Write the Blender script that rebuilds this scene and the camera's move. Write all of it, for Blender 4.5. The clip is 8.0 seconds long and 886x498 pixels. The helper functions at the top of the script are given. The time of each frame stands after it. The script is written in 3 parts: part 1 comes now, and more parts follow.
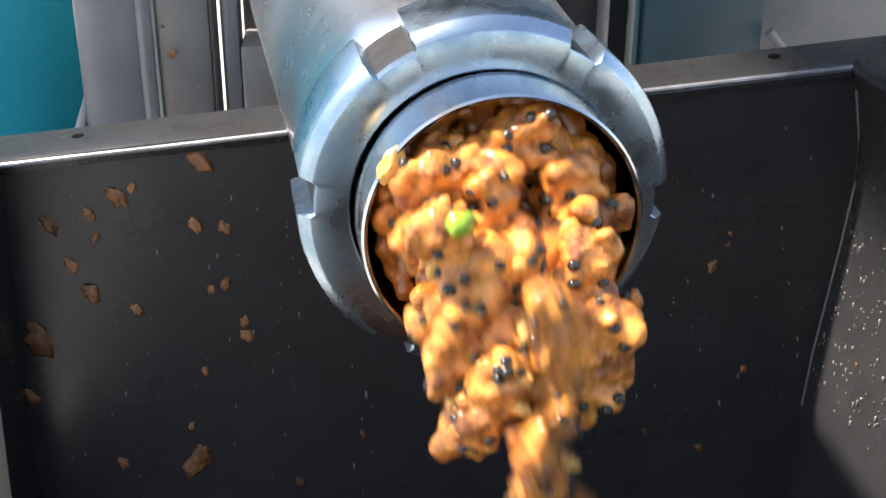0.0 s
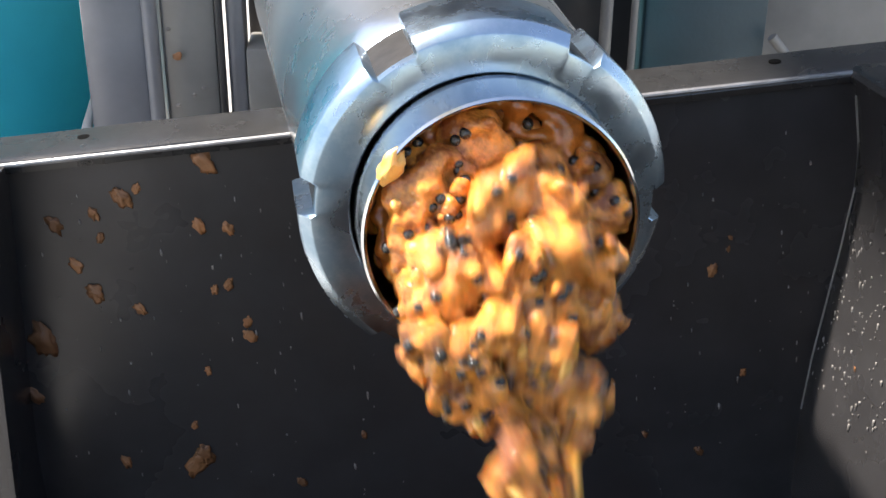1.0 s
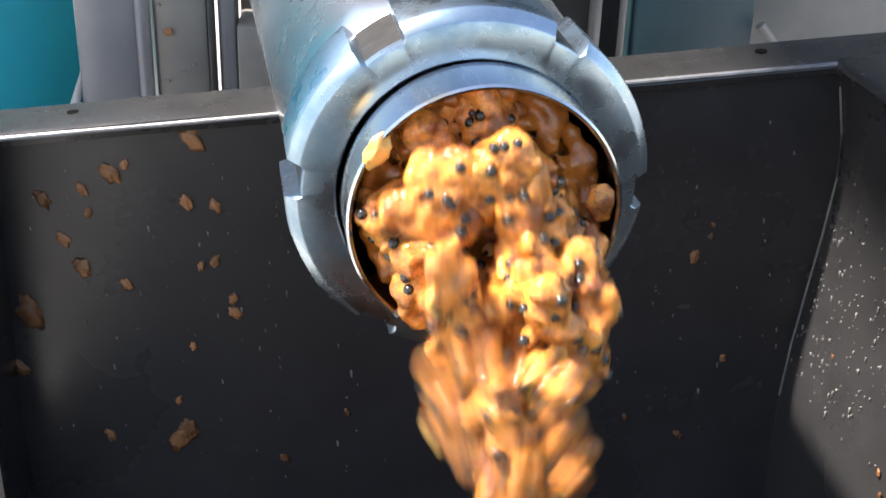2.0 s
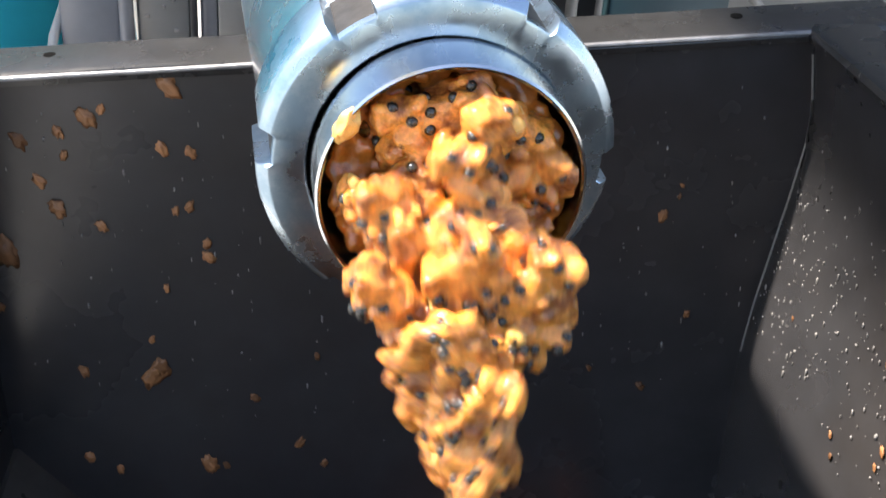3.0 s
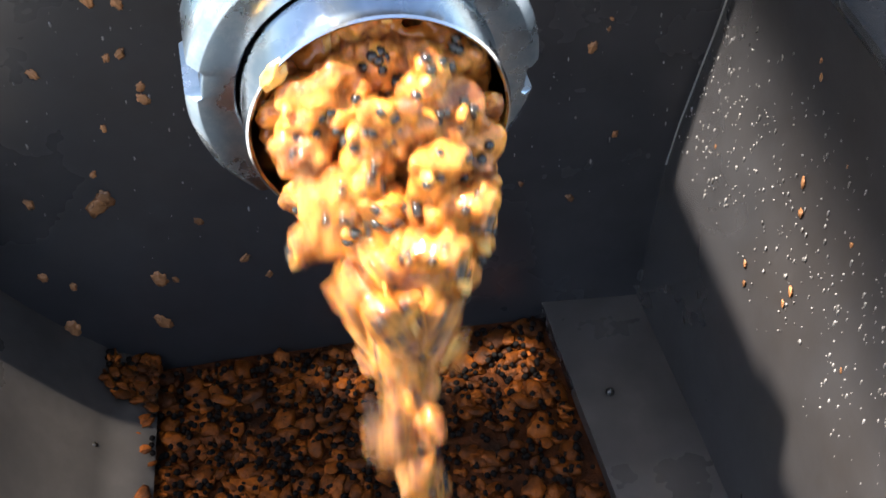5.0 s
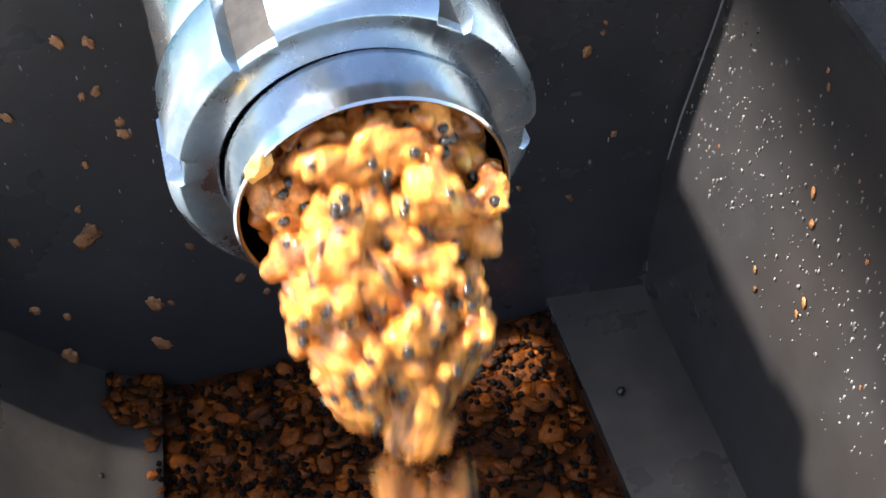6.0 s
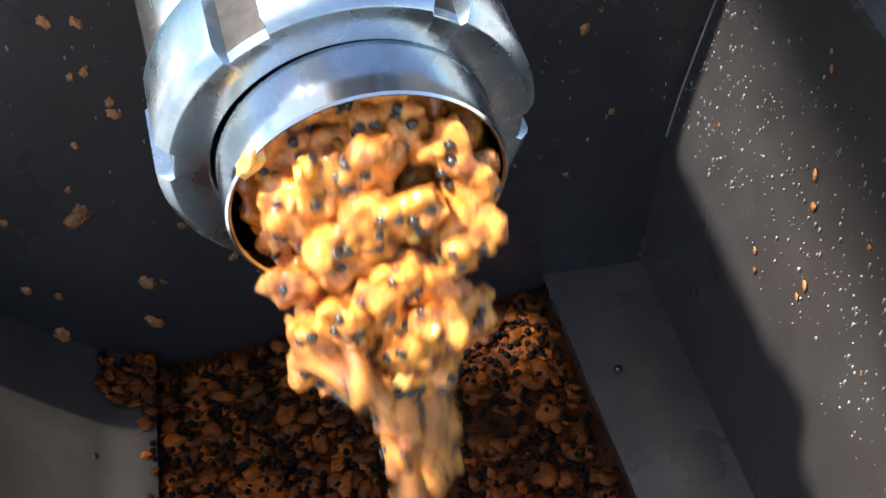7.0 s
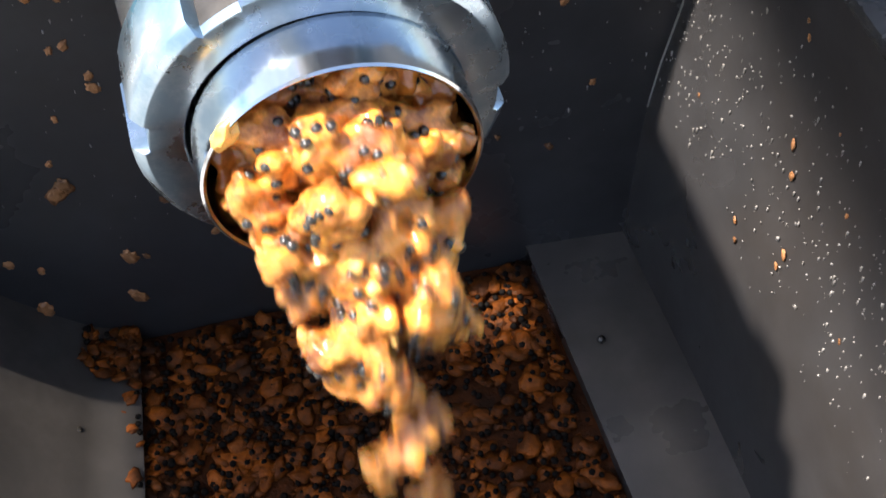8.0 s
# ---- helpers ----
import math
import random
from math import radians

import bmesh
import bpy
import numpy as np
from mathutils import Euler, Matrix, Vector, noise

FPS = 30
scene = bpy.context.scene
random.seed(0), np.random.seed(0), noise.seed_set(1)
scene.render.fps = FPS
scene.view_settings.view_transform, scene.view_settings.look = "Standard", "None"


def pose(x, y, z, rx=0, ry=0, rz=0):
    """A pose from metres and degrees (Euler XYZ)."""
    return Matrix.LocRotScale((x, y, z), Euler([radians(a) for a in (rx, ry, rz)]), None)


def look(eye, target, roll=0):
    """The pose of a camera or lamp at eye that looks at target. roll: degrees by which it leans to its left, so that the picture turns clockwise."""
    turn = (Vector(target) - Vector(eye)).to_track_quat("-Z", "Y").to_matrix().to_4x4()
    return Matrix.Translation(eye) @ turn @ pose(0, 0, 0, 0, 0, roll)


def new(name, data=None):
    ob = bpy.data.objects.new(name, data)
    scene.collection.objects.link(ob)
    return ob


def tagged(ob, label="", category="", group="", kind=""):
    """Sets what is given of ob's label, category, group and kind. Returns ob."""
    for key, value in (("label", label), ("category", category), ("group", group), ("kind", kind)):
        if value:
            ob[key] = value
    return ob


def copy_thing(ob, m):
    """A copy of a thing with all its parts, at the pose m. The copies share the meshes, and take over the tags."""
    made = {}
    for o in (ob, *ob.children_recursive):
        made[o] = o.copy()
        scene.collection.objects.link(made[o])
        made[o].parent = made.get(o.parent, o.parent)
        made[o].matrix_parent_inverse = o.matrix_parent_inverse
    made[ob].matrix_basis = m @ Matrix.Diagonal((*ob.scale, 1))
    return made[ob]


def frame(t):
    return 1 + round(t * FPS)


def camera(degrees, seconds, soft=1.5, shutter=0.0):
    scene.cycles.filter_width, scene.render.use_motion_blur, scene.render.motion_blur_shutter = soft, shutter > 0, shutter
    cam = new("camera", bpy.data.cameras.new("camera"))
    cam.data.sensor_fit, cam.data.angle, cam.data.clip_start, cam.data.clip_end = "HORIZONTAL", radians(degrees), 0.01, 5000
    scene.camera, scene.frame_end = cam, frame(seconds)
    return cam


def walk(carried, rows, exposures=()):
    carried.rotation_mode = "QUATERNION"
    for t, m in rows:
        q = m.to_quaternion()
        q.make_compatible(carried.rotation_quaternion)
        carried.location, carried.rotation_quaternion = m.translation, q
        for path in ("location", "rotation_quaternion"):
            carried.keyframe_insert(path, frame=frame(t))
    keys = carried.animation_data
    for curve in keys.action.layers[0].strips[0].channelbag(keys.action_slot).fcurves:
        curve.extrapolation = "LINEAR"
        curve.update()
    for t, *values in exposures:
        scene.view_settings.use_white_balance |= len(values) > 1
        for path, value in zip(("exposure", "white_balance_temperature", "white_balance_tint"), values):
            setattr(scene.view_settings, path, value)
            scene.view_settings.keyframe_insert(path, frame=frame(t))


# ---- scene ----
cam = camera(38.0, 8.0, shutter=0.55)
PATH = [
    (0, (0.112, 1.185, 1.427), (0.157, 2.969, 0.525), -4.8),
    (0.5, (0.115, 1.181, 1.428), (0.152, 2.968, 0.529), -4.9),
    (1, (0.115, 1.179, 1.428), (0.15, 2.967, 0.533), -4.6),
    (1.5, (0.115, 1.174, 1.428), (0.153, 2.96, 0.528), -4.2),
    (3, (0.125, 1.176, 1.461), (0.195, 2.878, 0.414), -1.1),
    (3.5, (0.128, 1.189, 1.476), (0.197, 2.843, 0.353), -0.7),
    (4, (0.134, 1.192, 1.506), (0.235, 2.776, 0.289), -0.0),
    (4.5, (0.135, 1.202, 1.539), (0.257, 2.663, 0.179), 0.6),
    (6, (0.143, 1.299, 1.594), (0.26, 2.555, 0.043), -3.9),
    (6.5, (0.145, 1.313, 1.592), (0.265, 2.542, 0.019), -3.7),
    (7, (0.145, 1.318, 1.595), (0.261, 2.521, 0.001), -3.9),
    (7.5, (0.147, 1.319, 1.594), (0.267, 2.509, -0.009), -4.1),
    (8, (0.151, 1.316, 1.596), (0.274, 2.482, -0.024), -3.9),
]
walk(cam, [(t, look(eye, target, roll)) for t, eye, target, roll in PATH], exposures=((0, 1.67, 7350, 13), (1.5, 1.74, 7350, 13), (3.2, 2.06, 7350, 13), (4.6, 2.28, 7350, 13), (6.0, 2.10, 7350, 13), (7.0, 1.86, 7350, 13), (8, 1.94, 7350, 13)))

# ---- world and light ----
SUN_ELEV, SUN_AZ = 61.0, -96.0      # degrees; azimuth from -y (behind the camera) towards -x when negative
sun_from = Vector((math.cos(radians(SUN_ELEV)) * math.sin(radians(SUN_AZ)), -math.cos(radians(SUN_ELEV)) * math.cos(radians(SUN_AZ)), math.sin(radians(SUN_ELEV))))
world = bpy.data.worlds.new("sky")
scene.world = world
world.use_nodes = True
wt = world.node_tree
sky = wt.nodes.new("ShaderNodeTexSky")
sky.sky_type = "NISHITA"
sky.sun_disc = False
sky.sun_elevation = radians(SUN_ELEV)
sky.sun_rotation = math.atan2(sun_from.x, sun_from.y)
bg = wt.nodes["Background"]
bg.inputs["Strength"].default_value = 0.12
wt.links.new(sky.outputs[0], bg.inputs["Color"])
sun_data = bpy.data.lights.new("sun", "SUN")
sun_data.energy, sun_data.angle, sun_data.color = 4.8, radians(2.2), (1.0, 0.985, 0.965)
sun_ob = new("sun", sun_data)
sun_ob.matrix_world = look(sun_from * 20, (0, 0, 0))


# ---- materials ----
def material(name, base, rough, metal=0.0, vary=0.25, scale=40.0, bump=0.1, bump_scale=200.0, tint=None, tint_amount=0.5, tint_scale=8.0,
             tint_edge=(0.45, 0.65), coat=0.0, sub=0.0, rough_vary=0.15, island=0.0, per_object=0.0, spec=0.5, stretch=(1, 1, 1), sub_radius=0.004):
    m = bpy.data.materials.new(name)
    m.use_nodes = True
    nt = m.node_tree
    n, l = nt.nodes, nt.links
    b = n["Principled BSDF"]
    co = n.new("ShaderNodeTexCoord")
    mp = n.new("ShaderNodeMapping")
    mp.inputs["Scale"].default_value = stretch
    l.new(co.outputs["Object"], mp.inputs["Vector"])

    def tex(sc, detail):
        t = n.new("ShaderNodeTexNoise")
        t.inputs["Scale"].default_value, t.inputs["Detail"].default_value, t.inputs["Roughness"].default_value = sc, detail, 0.6
        l.new(mp.outputs[0], t.inputs["Vector"])
        return t

    def mix(kind, fac, a, c):
        x = n.new("ShaderNodeMix")
        x.data_type, x.blend_type = "RGBA", kind
        for sock, v in ((x.inputs["Factor"], fac), (x.inputs[6], a), (x.inputs[7], c)):
            if hasattr(v, "links"):
                l.new(v, sock)
            else:
                sock.default_value = v
        return x.outputs[2]

    def ramp(v, lo, hi, a=0.0, c=1.0):
        r = n.new("ShaderNodeMapRange")
        r.inputs[1].default_value, r.inputs[2].default_value, r.inputs[3].default_value, r.inputs[4].default_value = lo, hi, a, c
        l.new(v, r.inputs[0])
        return r.outputs[0]

    fine, coarse = tex(scale, 6), tex(tint_scale, 5)
    v = ramp(fine.outputs["Fac"], 0.25, 0.75, 1 - vary, 1 + vary)
    grey = n.new("ShaderNodeCombineColor")
    for i in range(3):
        l.new(v, grey.inputs[i])
    col = mix("MULTIPLY", 1.0, (*base, 1), grey.outputs[0])
    if tint:
        f = ramp(coarse.outputs["Fac"], tint_edge[0], tint_edge[1], 0.0, tint_amount)
        col = mix("MIX", f, col, (*tint, 1))
    if island or per_object:
        if island:
            src = n.new("ShaderNodeNewGeometry").outputs["Random Per Island"]
        else:
            src = n.new("ShaderNodeObjectInfo").outputs["Random"]
        w = ramp(src, 0, 1, 1 - (island or per_object), 1 + (island or per_object))
        g2 = n.new("ShaderNodeCombineColor")
        for i in range(3):
            l.new(w, g2.inputs[i])
        col = mix("MULTIPLY", 1.0, col, g2.outputs[0])
    l.new(col, b.inputs["Base Color"])
    l.new(ramp(coarse.outputs["Fac"], 0.3, 0.7, max(0.03, rough - rough_vary), min(1, rough + rough_vary)), b.inputs["Roughness"])
    b.inputs["Metallic"].default_value = metal
    b.inputs["Specular IOR Level"].default_value = spec
    b.inputs["Coat Weight"].default_value = coat
    b.inputs["Coat Roughness"].default_value = 0.12
    if sub:
        b.inputs["Subsurface Weight"].default_value = sub
        b.inputs["Subsurface Radius"].default_value = (1.0, 0.4, 0.15)
        b.inputs["Subsurface Scale"].default_value = sub_radius
    if bump:
        bt, bn = tex(bump_scale, 5), n.new("ShaderNodeBump")
        bn.inputs["Strength"].default_value, bn.inputs["Distance"].default_value = bump, 0.002
        l.new(bt.outputs["Fac"], bn.inputs["Height"])
        l.new(bn.outputs[0], b.inputs["Normal"])
    return m


M_BLACK = material("dark_sheet_steel", (0.0285, 0.0280, 0.0295), 0.34, vary=0.2, scale=30, bump=0.05, bump_scale=60, tint=(0.024, 0.019, 0.016), tint_amount=0.5, tint_scale=5, spec=0.4)
M_RIM = material("worn_rim_steel", (0.022, 0.022, 0.022), 0.24, metal=0.0, vary=0.3, scale=60, bump=0.1, tint=(0.014, 0.013, 0.013), tint_scale=14, spec=0.6)
M_STEEL = material("zinc_plated_steel", (0.42, 0.51, 0.59), 0.30, metal=1.0, vary=0.08, scale=70, bump=0.02, bump_scale=300, tint=(0.22, 0.33, 0.43), tint_amount=0.8, tint_scale=42, tint_edge=(0.44, 0.60), rough_vary=0.12)
M_POLISH = material("polished_steel", (0.62, 0.64, 0.66), 0.15, metal=1.0, vary=0.06, scale=120, bump=0.03, bump_scale=500, tint=(0.4, 0.42, 0.44), tint_scale=20, rough_vary=0.07, stretch=(1, 0.1, 1))
M_BARREL = material("smooth_bright_steel", (0.74, 0.76, 0.78), 0.26, metal=1.0, vary=0.05, scale=40, bump=0.008, bump_scale=120, tint=(0.6, 0.63, 0.66), tint_scale=12, rough_vary=0.06)
M_EDGE_HIGHLIGHT = material("rim_edge_highlight", (0.22, 0.22, 0.225), 0.5, metal=0.8, vary=0.35, scale=60, bump=0.1, tint=(0.12, 0.12, 0.12), tint_scale=40, tint_amount=0.8)
M_NOTCH_SHADE = material("shaded_notch_steel", (0.05, 0.047, 0.045), 0.5, metal=0.6, vary=0.3, scale=150, bump=0.1)
M_PULP = material("wet_orange_pulp", (0.85, 0.325, 0.062), 0.10, vary=0.36, scale=240, bump=0.75, bump_scale=560, tint=(0.20, 0.050, 0.010), tint_amount=0.9, tint_scale=78, tint_edge=(0.43, 0.60), coat=0.6, sub=0.5, rough_vary=0.06, per_object=0.12, sub_radius=0.004)
M_PULP_PALE = material("pale_fruit_flesh", (0.80, 0.43, 0.11), 0.3, vary=0.2, scale=180, bump=0.4, bump_scale=350, coat=0.3, sub=0.25, per_object=0.1)
# much darker than the pouring pulp, partly as shade put into the colour
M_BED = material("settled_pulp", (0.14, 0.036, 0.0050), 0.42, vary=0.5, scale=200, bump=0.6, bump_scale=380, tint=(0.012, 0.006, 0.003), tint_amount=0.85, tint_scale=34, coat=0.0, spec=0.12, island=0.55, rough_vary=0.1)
# darker copy of it: shade between the flakes, put into the colour
M_BED_GAPS = material("settled_pulp_gaps", (0.07, 0.0175, 0.0028), 0.6, vary=0.5, scale=200, bump=1.0, bump_scale=380, tint=(0.012, 0.006, 0.003), tint_amount=0.85, tint_scale=34, coat=0.0, spec=0.12, island=0.55, rough_vary=0.1)
M_SEED = material("black_seed", (0.014, 0.013, 0.012), 0.2, vary=0.4, scale=300, bump=0.1, coat=0.4, tint=(0.05, 0.045, 0.03), tint_scale=180)
M_SEED_DULL = material("dull_black_seed", (0.006, 0.005, 0.0045), 0.8, vary=0.4, scale=300, bump=0.2, tint=(0.011, 0.008, 0.006), tint_scale=180, spec=0.06)
M_GREEN = material("green_seed", (0.22, 0.36, 0.03), 0.3, vary=0.2, scale=200, bump=0.1, coat=0.3)
M_PLATE = material("scuffed_bare_steel", (0.092, 0.083, 0.076), 0.36, metal=0.5, vary=0.25, scale=25, bump=0.08, bump_scale=50, tint=(0.06, 0.055, 0.05), tint_amount=0.8, tint_scale=9, rough_vary=0.14)
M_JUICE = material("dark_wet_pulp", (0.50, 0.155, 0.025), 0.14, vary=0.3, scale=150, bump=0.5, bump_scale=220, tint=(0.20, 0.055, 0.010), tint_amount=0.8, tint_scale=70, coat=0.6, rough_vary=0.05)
M_SCRAP = material("dried_pulp_scrap", (0.22, 0.095, 0.037), 0.5, vary=0.35, scale=200, bump=0.4, tint=(0.12, 0.05, 0.02), tint_scale=90, per_object=0.5)
M_CRUMB = material("pale_crumbs", (0.18, 0.17, 0.16), 0.5, vary=0.3, scale=300, bump=0.2, island=0.4)
M_TEAL = material("teal_plastic", (0.006, 0.40, 0.52), 0.38, vary=0.1, scale=12, bump=0.05, bump_scale=30, tint=(0.004, 0.27, 0.36), tint_scale=6, tint_amount=0.6)
M_TEALDARK = material("dark_teal_paint", (0.014, 0.045, 0.058), 0.45, vary=0.2, scale=20, tint=(0.03, 0.05, 0.06), tint_scale=9)
M_GREY = material("grey_sheet_metal", (0.20, 0.195, 0.185), 0.5, metal=0.15, vary=0.12, scale=25, bump=0.06, bump_scale=40, tint=(0.14, 0.135, 0.13), tint_scale=10)
M_GREYBLUE = material("blue_grey_steel", (0.17, 0.175, 0.19), 0.55, metal=0.1, vary=0.12, scale=25, bump=0.06, bump_scale=40, tint=(0.12, 0.125, 0.135), tint_scale=9)
M_DARK = material("dark_machine_paint", (0.03, 0.03, 0.032), 0.5, vary=0.25, scale=30, tint=(0.05, 0.04, 0.035), tint_scale=12)
M_HOLE = material("hole_shade", (0.003, 0.003, 0.003), 0.9, vary=0.1, spec=0.05)
M_WHITE = material("off_white_hose", (0.36, 0.355, 0.34), 0.5, vary=0.15, scale=30)
M_SHADE_SHEET = material("pale_shade_sheet", (0.5, 0.5, 0.5), 0.6, vary=0.1, scale=4, bump=0.05, bump_scale=10)
M_CONCRETE = material("concrete", (0.36, 0.35, 0.33), 0.85, vary=0.2, scale=6, bump=0.3, bump_scale=80, tint=(0.17, 0.16, 0.15), tint_scale=1.3)


# ---- mesh helpers ----
def mesh_object(name, bm, mat, smooth=True, parent=None, label="", sharp=35):
    me = bpy.data.meshes.new(name)
    bm.to_mesh(me)
    bm.free()
    if smooth:
        me.polygons.foreach_set("use_smooth", [True] * len(me.polygons))
        me.set_sharp_from_angle(angle=radians(sharp))
    me.materials.append(mat)
    ob = new(name, me)
    if parent:
        ob.parent = parent
    if label:
        tagged(ob, label)
    return ob


def part(name, bm, mat, parent, label="", smooth=True):
    return mesh_object(name, bm, mat, smooth, parent, label)


def empty(name, m=Matrix()):
    ob = new(name)
    ob.matrix_world = m
    return ob


def box(bm, lo, hi, bevel=0.0):
    ret = bmesh.ops.create_cube(bm, size=1)
    c = [(a + b) / 2 for a, b in zip(lo, hi)]
    s = [b - a for a, b in zip(lo, hi)]
    bmesh.ops.transform(bm, matrix=Matrix.Translation(c) @ Matrix.Diagonal((*s, 1)), verts=ret["verts"])
    if bevel:
        edges = list({e for v in ret["verts"] for e in v.link_edges})
        bmesh.ops.bevel(bm, geom=edges, offset=bevel, segments=2, affect="EDGES", profile=0.5)
    return bm


def prism(points, y0, y1):
    """Outline of (x, z) points pulled from y0 to y1."""
    bm = bmesh.new()
    a = [bm.verts.new((x, y0, z)) for x, z in points]
    b = [bm.verts.new((x, y1, z)) for x, z in points]
    bm.faces.new(a)
    bm.faces.new(b[::-1])
    for i in range(len(a)):
        j = (i + 1) % len(a)
        bm.faces.new((a[j], a[i], b[i], b[j]))
    bmesh.ops.recalc_face_normals(bm, faces=bm.faces)
    return bm


def slab(quad, thick, bevel=0.0):
    """A sheet: four corners, thickened along its normal."""
    bm = bmesh.new()
    p = [Vector(q) for q in quad]
    nrm = (p[1] - p[0]).cross(p[3] - p[0]).normalized() * thick
    a = [bm.verts.new(q) for q in p]
    b = [bm.verts.new(q + nrm) for q in p]
    bm.faces.new(a[::-1])
    bm.faces.new(b)
    for i in range(4):
        j = (i + 1) % 4
        bm.faces.new((a[i], a[j], b[j], b[i]))
    bmesh.ops.recalc_face_normals(bm, faces=bm.faces)
    if bevel:
        bmesh.ops.bevel(bm, geom=list(bm.edges), offset=bevel, segments=2, affect="EDGES", profile=0.5)
    return bm


def lathe(profile, seg=96, a0=0.0, a1=360.0, closed=True):
    """Closed profile of (radius, y) turned round the y axis, from angle a0 to a1 (degrees, 0 is +x, 90 is +z)."""
    bm = bmesh.new()
    full = abs(a1 - a0) >= 359.9
    n = seg if full else seg + 1
    rings = []
    for k in range(n):
        a = radians(a0 + (a1 - a0) * k / seg)
        rings.append([bm.verts.new((r * math.cos(a), y, r * math.sin(a))) for r, y in profile])
    m = len(profile)
    for k in range(n if full else n - 1):
        p, q = rings[k], rings[(k + 1) % n]
        for i in range(m if closed else m - 1):
            j = (i + 1) % m
            bm.faces.new((p[i], p[j], q[j], q[i]))
    if not full and closed:
        bm.faces.new(rings[0])
        bm.faces.new(rings[-1][::-1])
    bmesh.ops.recalc_face_normals(bm, faces=bm.faces)
    return bm


def tube(points, radius, seg=10):
    bm = bmesh.new()
    rings = []
    pts = [Vector(p) for p in points]
    for i, p in enumerate(pts):
        d = (pts[min(i + 1, len(pts) - 1)] - pts[max(i - 1, 0)]).normalized()
        q = d.to_track_quat("Z", "Y")
        rings.append([bm.verts.new(p + q @ Vector((radius * math.cos(6.2832 * k / seg), radius * math.sin(6.2832 * k / seg), 0))) for k in range(seg)])
    for p, q in zip(rings, rings[1:]):
        for k in range(seg):
            bm.faces.new((p[k], p[(k + 1) % seg], q[(k + 1) % seg], q[k]))
    bm.faces.new(rings[0][::-1])
    bm.faces.new(rings[-1])
    bmesh.ops.recalc_face_normals(bm, faces=bm.faces)
    return bm


def ball(level, size=(1, 1, 1), rough=0.0, freq=1.0, seed=0, rough2=0.0, freq2=3.0):
    bm = bmesh.new()
    bmesh.ops.create_icosphere(bm, subdivisions=level, radius=1)
    off = Vector((seed * 7.31, seed * 3.17, seed * 1.73))
    for v in bm.verts:
        n = v.co.normalized()
        k = 1 + rough * noise.noise(n * freq + off) + rough2 * noise.noise(n * freq2 - off)
        v.co = Vector((n.x * size[0], n.y * size[1], n.z * size[2])) * k
    return bm


# ---- ground, added shade sheets and hopper ----
bm = bmesh.new()
bmesh.ops.create_grid(bm, x_segments=8, y_segments=8, size=60)
tagged(mesh_object("ground", bm, M_CONCRETE, False), "grey concrete yard floor under the machine", kind="structure")

# unseen sheet, added overhead to keep sun off the upper right wall
awning = empty("awning", pose(0.1, 0.4, 0))
tagged(awning, "pale grey sheet on posts, added unseen overhead to shade the right wall", "awning")
part("sheet", box(bmesh.new(), (-0.452, -2.9, 2.40), (-0.10, 3.1, 2.43)), M_SHADE_SHEET, awning, smooth=False)
for x, y in ((-0.41, -2.8), (-0.14, -2.8), (-0.41, 3.0), (-0.14, 3.0)):
    part("post", tube([(x, y, 0), (x, y, 2.40)], 0.025, 12), M_GREY, awning)
# unseen sheet, added at the left to shade the falling pulp and bed
screen = empty("side_screen", pose(-0.72, 1.60, 0))
tagged(screen, "pale grey sheet on two posts, added unseen at the left to shade the pulp", "screen")
part("sheet", box(bmesh.new(), (-0.006, -0.36, 1.98), (0.006, 0.34, 2.66)), M_SHADE_SHEET, screen, smooth=False)
for y in (-0.34, 0.32):
    part("post", tube([(-0.028, y, 0), (-0.028, y, 2.66)], 0.02, 12), M_GREY, screen)
# unseen wall, added to hold back low sky light behind the camera
tagged(mesh_object("wall_south", box(bmesh.new(), (-4.0, -3.6, 0.0), (4.0, -3.4, 1.2)), M_CONCRETE, False), "plain grey wall added unseen behind the camera to cut low sky light", kind="structure")

WALL_Y, FRONT_Y = 1.889, 1.02
FLOOR_Z = 0.757
RIM_L, RIM_R = 1.154, 1.166         # height of the rim over the two sides
hopper = empty("hopper", pose(0, 0, 0))
tagged(hopper, "dark grey sheet steel hopper spattered with dried pulp", "hopper")


def floor_z(x):
    return FLOOR_Z + 0.030 * max(0.0, x + 0.033) / 0.32


def rim_z(x):
    return RIM_L + (RIM_R - RIM_L) * (x + 0.13) / 0.515


BL, BR = (-0.150, 0.345)            # foot of the side walls
TL, TR = (-0.124, 0.392)            # rim of the side walls
T = 0.003


FLARE = 0.13                        # how far the right side opens per metre towards the front


def wall_strip(profile, y0, y1, name, flip, flare=0.0, mat=None):
    """A folded sheet that runs along y: profile of (x, z), with a thickness outwards."""
    bm = bmesh.new()
    rows = []
    pts = []
    for i in range(len(profile)):
        x, z = profile[i]
        pts.append((x, z))
    outer = [(x + flip * T, z) for x, z in pts]
    steps = 24
    for k in range(steps + 1):
        y = y0 + (y1 - y0) * k / steps
        w = 0.0015 * noise.noise(Vector((y * 6, flip * 3, 1))) + flare * (WALL_Y - y)
        rows.append([bm.verts.new((x + w, y, z)) for x, z in pts] + [bm.verts.new((x + w, y, z)) for x, z in outer[::-1]])
    m = len(rows[0])
    for p, q in zip(rows, rows[1:]):
        for i in range(m):
            j = (i + 1) % m
            bm.faces.new((p[i], p[j], q[j], q[i]))
    bm.faces.new(rows[0][::-1])
    bm.faces.new(rows[-1])
    bmesh.ops.recalc_face_normals(bm, faces=bm.faces)
    return part(name, bm, mat or M_BLACK, hopper)


